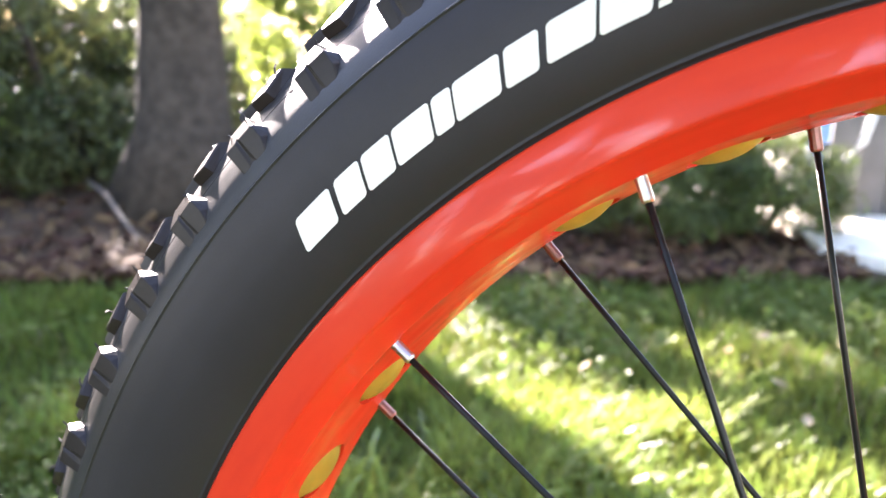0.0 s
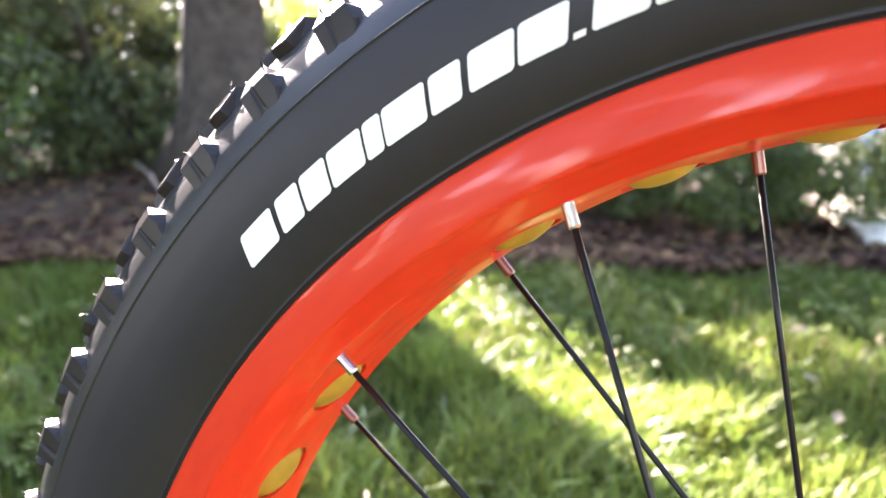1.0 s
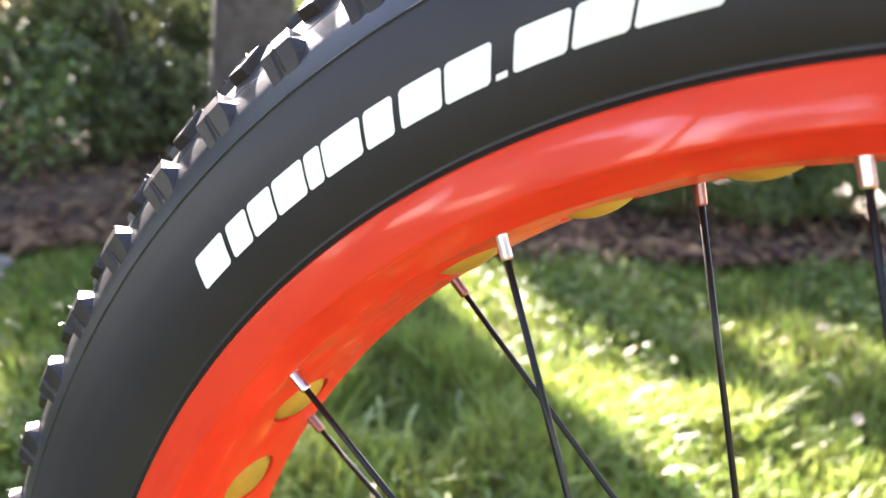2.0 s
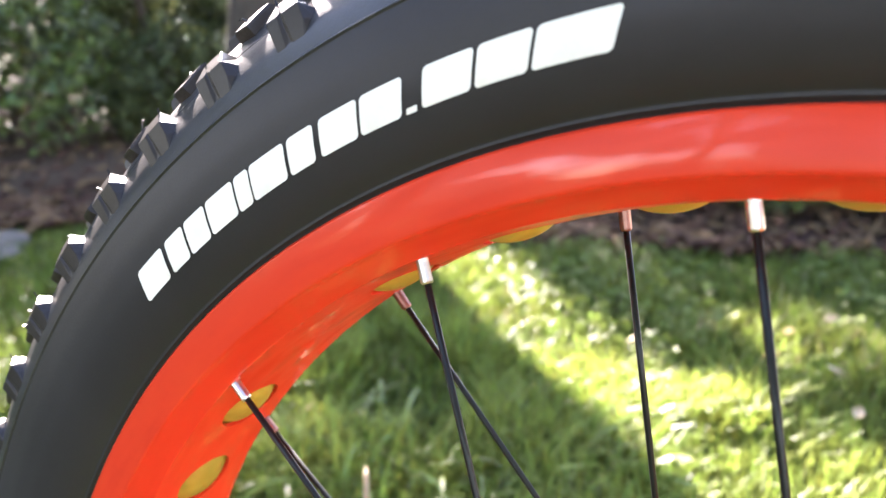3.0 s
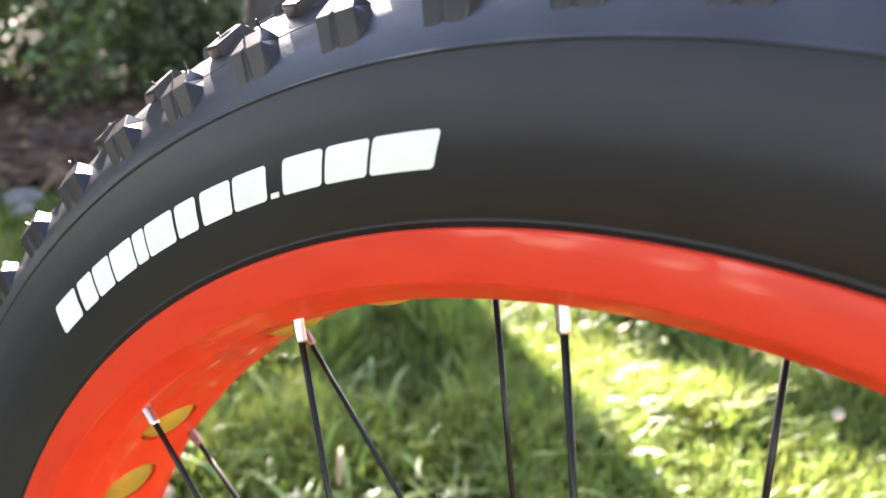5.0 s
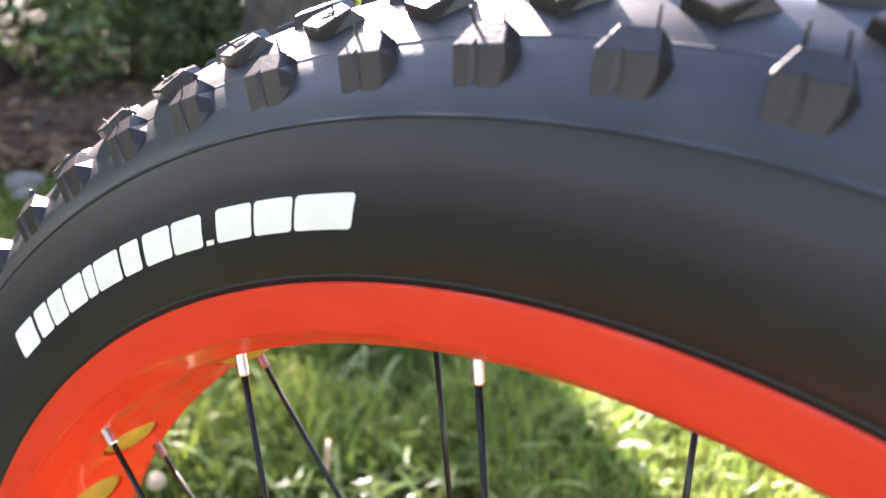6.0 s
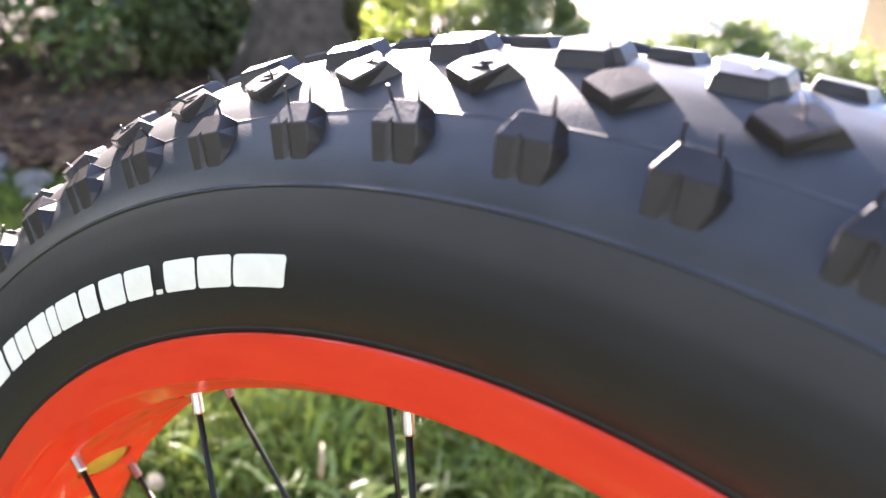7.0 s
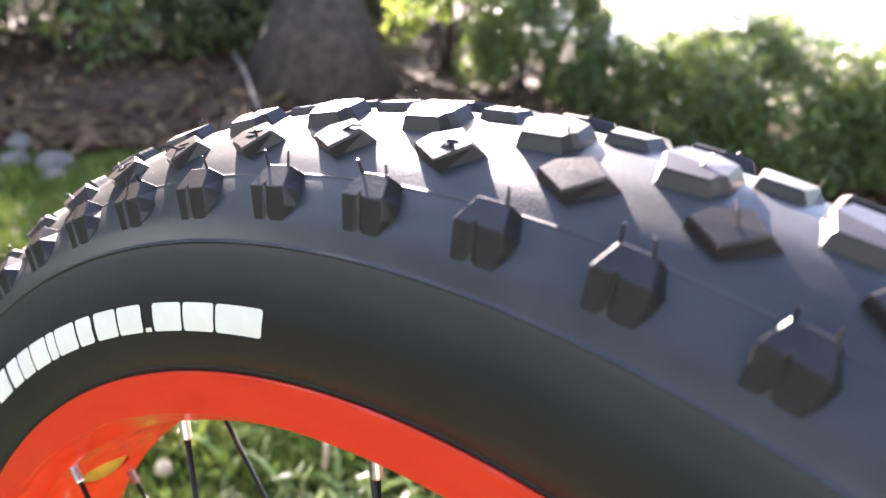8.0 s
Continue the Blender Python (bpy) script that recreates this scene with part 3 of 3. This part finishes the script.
def make_spokes(wheel):
    for i in range(36):
        turn = 90 + 10 * i
        near = i % 2 == 0
        side = -1 if near else 1
        lean = (-85 if (i // 2) % 2 == 0 else 85) if near else (52 if (i // 2) % 2 == 0 else -75)
        t0, t1 = radians(turn if near else turn - 0.5), radians(turn + lean)
        seat = Vector((0.2668 * math.cos(t0), 0.0225 * side, 0.2668 * math.sin(t0)))
        flange = Vector((0.029 * math.cos(t1), (-0.031 if near else 0.040), 0.029 * math.sin(t1)))
        way = (flange - seat).normalized()
        v, f = tube([seat + way * 0.004, seat + way * 0.06, seat + way * 0.16, flange], [0.0011, 0.0011, 0.0011, 0.0011], 10)
        spoke = part("spoke", mesh("spoke", v, f, SPOKE_BLACK, True), wheel)
        v, f = tube([seat - way * 0.002, seat + way * 0.0005, seat + way * 0.0010, seat + way * 0.0072, seat + way * 0.0078], [0.0020, 0.0020, 0.00195, 0.00195, 0.0016], 12)
        part("nipple", mesh("nipple", v, f, SILVER if near else RIM_TINTED, False), spoke, "silver square-shouldered spoke nipple" if near else "spoke nipple tinted with the red rim's reflection")
    sec = [(0.009, -0.052), (0.0125, -0.052), (0.0125, -0.037), (0.033, -0.0325), (0.033, -0.0295), (0.017, -0.026), (0.0145, 0.0), (0.017, 0.035), (0.033, 0.0385), (0.033, 0.0415), (0.0125, 0.043), (0.0125, 0.052), (0.009, 0.052)]
    v, f = ring(sec, 48)
    part("hub", mesh("hub", v, f, ALLOY, True), wheel, "black alloy hub")


def make_wheel():
    wheel = tagged(new("bicycle_wheel"), "fat black bicycle tyre on an orange-red rim, standing on grass", "bicycle wheel")
    wheel.matrix_world = WHEEL_POSE
    make_rim(wheel)
    make_spokes(wheel)
    make_tyre(wheel)


# ---- plants ----
def leaf_cloud(rng, centres, radii, count, size):
    """Many small folded leaves round clump centres."""
    def unit(v):
        return v / (np.linalg.norm(v, axis=1, keepdims=True) + 1e-9)

    pick = rng.integers(0, len(centres), count)
    d = unit(rng.normal(0, 1, (count, 3)))
    p = np.array(centres)[pick] + d * (np.array(radii)[pick] * rng.uniform(0.35, 1.0, count) ** 0.5)[:, None]
    n = unit(d + rng.normal(0, 0.6, (count, 3)))
    u = unit(np.cross(n, rng.normal(0, 1, (count, 3))))
    w = np.cross(n, u)
    l = (size * rng.uniform(0.6, 1.3, count))[:, None]
    V = np.stack([p - u * l * .5, p + w * l * .28 + n * l * .08, p + u * l * .5, p - w * l * .28 + n * l * .08], 1).reshape(-1, 3)
    b = np.arange(count)[:, None] * 4
    F = np.concatenate([b + [0, 1, 2], b + [0, 2, 3]], 1).reshape(-1, 3)
    return V.tolist(), F.tolist()


def make_shrub(name, label, where, width, height, count, leaf, mat, seed, bare=0.01):
    rng = np.random.default_rng(seed)
    shrub = tagged(new(name), label, "shrub")
    shrub.location = where
    centres, radii = [], []
    for _ in range(110):
        a, e = rng.uniform(0, 2 * math.pi), rng.uniform(-0.95, 1.0)
        k = math.sqrt(max(0, 1 - max(e, 0) ** 2)) * rng.uniform(0.55, 0.82)
        centres.append((math.cos(a) * k * width / 2, math.sin(a) * k * width / 2, height * (0.5 + 0.36 * e)))
        radii.append(rng.uniform(0.055, 0.15) * width)
    V, F = leaf_cloud(rng, centres, radii, count, leaf)
    V = [(x, y, max(z, bare + 0.3 * abs(z - bare))) for x, y, z in V]
    part("foliage", mesh("foliage", V, F, mat), shrub)
    for _ in range(5):
        a = rng.uniform(0, 2 * math.pi)
        top = Vector((math.cos(a) * width * 0.3, math.sin(a) * width * 0.3, height * rng.uniform(0.6, 0.85)))
        v, f = tube([Vector((math.cos(a) * 0.03, math.sin(a) * 0.03, -0.02)), top * 0.5 + Vector((0, 0, 0.03)), top], [0.012, 0.008, 0.003], 6)
        part("stem", mesh("stem", v, f, BARK, True), shrub)
    return shrub


def make_tree(label, where, radius, height, crown, seed, mat, leaves=5000, flare=0.65, low=0.0, leaf=0.09):
    rng = np.random.default_rng(seed)
    tree = tagged(new("tree"), label, "tree")
    tree.location = where
    pts, rad = [], []
    for k in range(13):
        h = height * k / 12
        pts.append((0.02 * rng.normal(), 0.02 * rng.normal(), h - 0.05))
        rad.append(radius * (1 - 0.55 * k / 12) * (1 + flare * math.exp(-h / 0.16)))
    verts, faces = tube(pts, rad, 22)
    verts = [v + Vector((v.x, v.y, 0)) * 0.14 * noise.noise((v.x * 9, v.y * 9, v.z * 2.2 + seed)) for v in verts]
    part("trunk", mesh("trunk", verts, faces, BARK, True), tree)
    centres, radii = [], []
    for k in range(7):
        a = rng.uniform(0, 2 * math.pi)
        h = height * rng.uniform(0.6, 0.98)
        end = Vector((math.cos(a) * crown * rng.uniform(.5, .95), math.sin(a) * crown * rng.uniform(.5, .95), h + crown * rng.uniform(0.1, 0.5)))
        start = Vector((0, 0, h))
        v, f = tube([start, start.lerp(end, 0.5) + Vector((0, 0, 0.15)), end], [radius * .35, radius * .2, radius * .06], 8)
        part("limb", mesh("limb", v, f, BARK, True), tree)
        for q in (0.45, 0.7, 1.0):
            centres.append(tuple(start.lerp(end, q) + Vector(rng.normal(0, 0.12 * crown, 3))))
            radii.append(crown * rng.uniform(0.2, 0.36))
    if low:
        for k in range(9):
            a, h = rng.uniform(0, 2 * math.pi), low + 0.13 * k
            end = Vector((math.cos(a) * 0.26, math.sin(a) * 0.26, h + 0.18))
            v, f = tube([(0, 0, h), (end.x * 0.5, end.y * 0.5, h + 0.12), end], [0.014, 0.010, 0.004], 6)
            part("limb", mesh("limb", v, f, BARK, True), tree)
            for q in (0.6, 1.0):
                centres.append((end.x * q + rng.normal(0, 0.06), end.y * q + rng.normal(0, 0.06), end.z + rng.normal(0, 0.06)))
                radii.append(rng.uniform(0.08, 0.15))
    V, F = leaf_cloud(rng, centres, radii, leaves, leaf)
    part("crown", mesh("crown", V, F, mat), tree)
    return tree


def make_planting():
    make_shrub("boxwood_shrub", "clipped green boxwood shrub in the mulch bed", (-0.47, 2.42, 0.02), 0.98, 0.46, 42000, 0.017, BOX_LEAF, 21, bare=0.06)
    make_shrub("boxwood_shrub", "small green boxwood shrub with sunlit leaves beside the path", (-0.10, 2.44, 0.02), 0.64, 0.41, 18000, 0.017, BOX_LEAF, 25, bare=0.07)
    make_shrub("boxwood_shrub", "rounded green boxwood shrub with sunlit edges", (-1.40, 2.52, 0.02), 0.66, 0.56, 24000, 0.018, BOX_LEAF, 22)
    make_shrub("boxwood_shrub", "tall loose yellow-green shrub beside the trunk", (-1.84, 2.56, 0.02), 0.66, 1.25, 10500, 0.028, LIT_LEAF, 23)
    make_shrub("boxwood_shrub", "low green boxwood shrub grown between its neighbours", (-0.96, 2.60, 0.02), 0.70, 0.32, 16000, 0.017, BOX_LEAF, 24)
    make_tree("thick brown tree trunk in the mulch bed", (-2.05, 1.98, 0), 0.155, 4.6, 1.6, 31, DARK_LEAF, flare=1.3)
    make_tree("slim tree at the edge of the wood", (-3.25, 4.1, 0), 0.07, 4.5, 1.3, 32, LIT_LEAF, 2600, low=1.52)
    make_tree("tree far back in the shade", (-6.3, 1.5, 0), 0.13, 5.5, 1.7, 33, DARK_LEAF, 5000)
    make_tree("tree far back in the shade", (-4.6, 1.2, 0), 0.10, 5.0, 1.5, 34, DARK_LEAF, 5000)
    rng = np.random.default_rng(77)
    spots = [(-3.1, 1.5), (-3.6, 2.3), (-4.2, 0.9), (-4.4, 1.9), (-4.6, 3.2), (-3.7, 3.8), (-5.4, 1.2), (-5.6, 3.8), (-2.9, 4.9), (-6.2, 2.4), (-4.8, 4.8), (-1.9, 6.2), (-6.4, 0.4), (-7.0, 4.6), (-3.3, 0.7), (-3.9, 0.1), (-5.0, 0.2), (-5.2, 2.6), (-4.0, 2.9)]
    for i, (x, y) in enumerate(spots):
        d = math.hypot(x, y)
        h = min(0.2 * d, 1.5) * rng.uniform(0.75, 1.0)
        # raised beyond their natural height to shade the bed, clear of the sunlit strip
        if d > 3.7 and 0.61 * x + 0.79 * y < 0.2:
            h = min(2.0 * h, 2.3)
        make_shrub("woodland_shrub", "loose dark green shrub under the trees", (x, y, 0), rng.uniform(0.9, 1.4), h, 3600, 0.045, BOX_LEAF if i == 0 else DARK_LEAF if i % 5 else LIT_LEAF, 100 + i)
    for i, (x, y, h) in enumerate(((-3.8, 4.6, 1.2), (-3.0, 5.2, 1.25), (-4.7, 4.3, 1.3), (-2.2, 6.0, 1.3))):
        make_shrub("woodland_shrub", "sunlit yellow-green shrub behind the bed", (x, y, 0), 1.2, h, 3000, 0.05, LIT_LEAF, 180 + i)
    # up-sun row added to shade the lawn; heights leave the wheel in sun
    for i, (x, y, h) in enumerate(((-3.05, 2.35, 1.76), (-3.45, 2.0, 1.9), (-3.75, 1.55, 2.1), (-4.1, 1.0, 2.25), (-4.5, 0.4, 2.4), (-4.9, -0.3, 2.5))):
        make_shrub("woodland_shrub", "tall dark green shrub added to shade the lawn", (x, y, 0), 1.05, h, 5500, 0.045, DARK_LEAF, 150 + i)
    # low shrubs added to cover and shade the mulch behind the trunk
    for i, (x, y, h) in enumerate(((-2.75, 2.95, 0.75), (-3.2, 3.05, 0.85), (-3.6, 3.1, 0.95), (-3.9, 3.5, 1.05), (-3.0, 3.6, 0.9), (-2.80, 2.15, 0.45), (-3.10, 2.45, 0.50), (-3.45, 2.75, 0.60))):
        make_shrub("woodland_shrub", "low dark green shrub added behind the trunk to shade the mulch", (x, y, 0), 0.8, h, 5000, 0.035, DARK_LEAF, 400 + i)
    # hedge added beside the view, set across the sun to shade lawn and bed
    for i in range(7):
        c, d = -1.35 - 0.75 * i, 4.4 + 0.5 * rng.uniform(-1, 1)
        make_shrub("woodland_shrub", "tall dense dark green shrub added as a sun block", (0.6 * c - 0.8 * d, 0.8 * c + 0.6 * d, 0), 1.6, 3.5 + 0.4 * rng.uniform(-1, 1), 11000, 0.080, DARK_LEAF, 300 + i)
    # added trees, mostly out of view, close the garden and shade it up-sun
    for i, (x, y, tall) in enumerate(((-9, -3, 7), (-11, 1, 8), (-10, -7, 7), (-6.0, 12.5, 6), (-4, 11, 6.5), (-12.5, 8.2, 3.6), (-14, 11, 4.2), (-11, 10.5, 3.8), (-10, 5.2, 2.6), (-7, -1.6, 6), (-1, 13, 6), (4, 12, 6), (-6, -9, 8), (-2, -10.5, 9), (2.5, -9.5, 8), (7, -8, 9), (10, -3, 8), (11, 3, 8), (0.5, -13, 10), (5, -12, 10))):
        make_tree("tall leafy tree added round the garden", (x, y, 0), 0.16, tall * 0.6, tall * 0.34, 200 + i, DARK_LEAF if i % 3 else LIT_LEAF, 5000)
    # unseen trees, added to cut the sky light on tyre and rim
    for i, (x, y, tall) in enumerate(((5.6, -0.6, 6.5), (4.4, -4.0, 7.5), (0.4, -5.6, 7.5), (-3.8, -5.4, 7.0), (6.2, 3.6, 6.0))):
        make_tree("unseen broad leafy tree added to block sky light", (x, y, 0), 0.19, tall * 0.55, tall * 0.36, 260 + i, DARK_LEAF, 9000, leaf=0.16)


def make_fence():
    fence = tagged(new("board_fence"), "grey weathered upright board fence beside the path", "fence")
    fence.location = (0.13, 2.80, 0.04)
    fence.rotation_euler = (0, 0, radians(8))
    me = mesh("board", *box(0, -0.01, 0, 0.0965, 0.01, 1.1, 0.003), FENCE_GREY)
    for i in range(9):
        part("board", me, fence, m=pose(i * 0.1, 0, 0, 0, 0, 0))
    part("rail", mesh("rail", *box(-0.02, 0.012, 0.75, 0.92, 0.045, 0.83, 0.003), FENCE_GREY), fence)
    post = tagged(new("post", mesh("post", *box(-0.065, -0.065, -0.02, 0.065, 0.065, 2.0, 0.006), POST_TAN)), "square tan painted post by the path", "post")
    post.location = (-0.27, 3.38, 0.048)


def make_bucket():
    """Blue tub standing on the path behind the fence's end."""
    x, y, z = (0.215, 3.295, 0.32)
    tub = tagged(new("tub"), "blue plastic tub on the pale path", "tub")
    tub.location = (x, y, 0.045)
    v, f = tube([(0, 0, 0), (0, 0, 0.02), (0, 0, z + 0.02), (0, 0, z + 0.05)], [0.10, 0.11, 0.14, 0.14], 24)
    part("body", mesh("body", v, f, BLUE, True), tub)
    v, f = tube([(0, 0, z + 0.035), (0, 0, z + 0.062)], [0.152, 0.152], 24)
    part("rim", mesh("tub_rim", v, f, BLUE, True), tub)
    v, f = tube([(0.222, 2.591, 0.514), (0.226, 2.591, 0.417), (0.209, 2.592, 0.33), (0.165, 2.597, 0.271)], [0.011] * 4, 10)
    tagged(new("hose_pipe", mesh("hose_pipe", v, f, HOSE, True)), "pale grey bent hose hanging on the fence", "hose")


def make_litter():
    rng = np.random.default_rng(9)
    bm_v = [(-0.5, 0, 0.0), (-0.25, 0.22, 0.05), (0.1, 0.26, 0.06), (0.5, 0.0, 0.12), (0.1, -0.24, 0.06), (-0.25, -0.2, 0.05), (-0.1, 0, -0.02), (0.2, 0, -0.01)]
    bm_f = [(0, 1, 6), (1, 2, 7, 6), (2, 3, 7), (3, 4, 7), (4, 5, 6, 7), (5, 0, 6)]
    me = mesh("fallen_leaf", [(x * 0.036, y * 0.036, z * 0.05) for x, y, z in bm_v], bm_f, DRY_LEAF)
    for x, y in ((-0.114, 1.292), (-0.025, 1.176), (-0.27, 1.24), (0.10, 1.46), (-0.16, 1.02), (-0.36, 1.12), (0.16, 1.22), (-0.05, 1.40), (-0.714, 0.607), (0.02, 1.06)):
        ob = tagged(new("fallen_leaf", me), "small pale dry leaf lying in the grass", "leaf", "leaves on the lawn")
        ob.matrix_world = pose(x, y, 0.035 + rng.uniform(0, 0.015), rng.normal(0, 25), rng.normal(0, 25), rng.uniform(0, 360))
    v, f = tube([(-1.80, 1.47, 0.045), (-1.98, 1.58, 0.075), (-2.17, 1.70, 0.115), (-2.36, 1.80, 0.13)], [0.004, 0.0065, 0.0065, 0.004], 8)
    tagged(new("fallen_branch", mesh("fallen_branch", v, f, PALE_WOOD, True)), "bare pale branch leaning in the bed", "branch")
    stalk = tagged(new("grass_stalk"), "pale dry seed stalk standing in the long grass", "stalk")
    stalk.location = (-0.438, 0.390, 0.0)
    v, f = tube([(0, 0, -0.01), (-0.004, 0.006, 0.06), (-0.011, 0.013, 0.11)], [0.0012, 0.0012, 0.001], 6)
    part("stem", mesh("stem", v, f, GRASS, True), stalk)
    v, f = tube([(-0.0105, 0.0125, 0.106), (-0.013, 0.016, 0.115), (-0.018, 0.024, 0.134), (-0.025, 0.032, 0.1435)], [0.0016, 0.0032, 0.0030, 0.0014], 8)
    part("seed_head", mesh("seed_head", v, f, DRY_LEAF, True), stalk, "pale dry seed head")
    bm = bmesh.new()
    bmesh.ops.create_icosphere(bm, subdivisions=3, radius=0.011)
    for v in bm.verts:
        v.co *= 1 + 0.25 * noise.noise(v.co * 400)
    me = bpy.data.meshes.new("clover_flower")
    bm.to_mesh(me)
    bm.free()
    me.materials.append(DRY_LEAF)
    flower = tagged(new("clover_flower"), "small round pale clover flower in the grass", "flower")
    flower.location = (-0.661, 0.314, 0.0)
    part("head", me, flower, m=pose(0.008, -0.005, 0.056))
    v, f = tube([(0, 0, 0), (0.004, -0.002, 0.025), (0.008, -0.005, 0.05)], [0.0012, 0.0012, 0.001], 6)
    part("stem", mesh("stem", v, f, GRASS, True), flower)
    for k, (x, y, s) in enumerate(((-1.93, 0.84, 0.045), (-2.02, 0.78, 0.04), (-1.86, 0.80, 0.03), (-2.14, 0.86, 0.045))):
        bm = bmesh.new()
        bmesh.ops.create_icosphere(bm, subdivisions=3, radius=s)
        for v in bm.verts:
            v.co *= 1 + 0.35 * noise.noise(v.co / s * 1.1 + Vector((k * 7, 0, 0)))
            v.co.z *= 0.62
        me = bpy.data.meshes.new("stone")
        bm.to_mesh(me)
        bm.free()
        me.materials.append(STONE)
        ob = tagged(new("stone", me), "pale rough field stone at the edge of the bed", "stone", "stones by the bed")
        ob.location = (x, y, s * 0.4)


make_ground()
make_path()
make_fence()
make_bucket()
make_planting()
make_wheel()
make_bed()
make_grass()
make_litter()
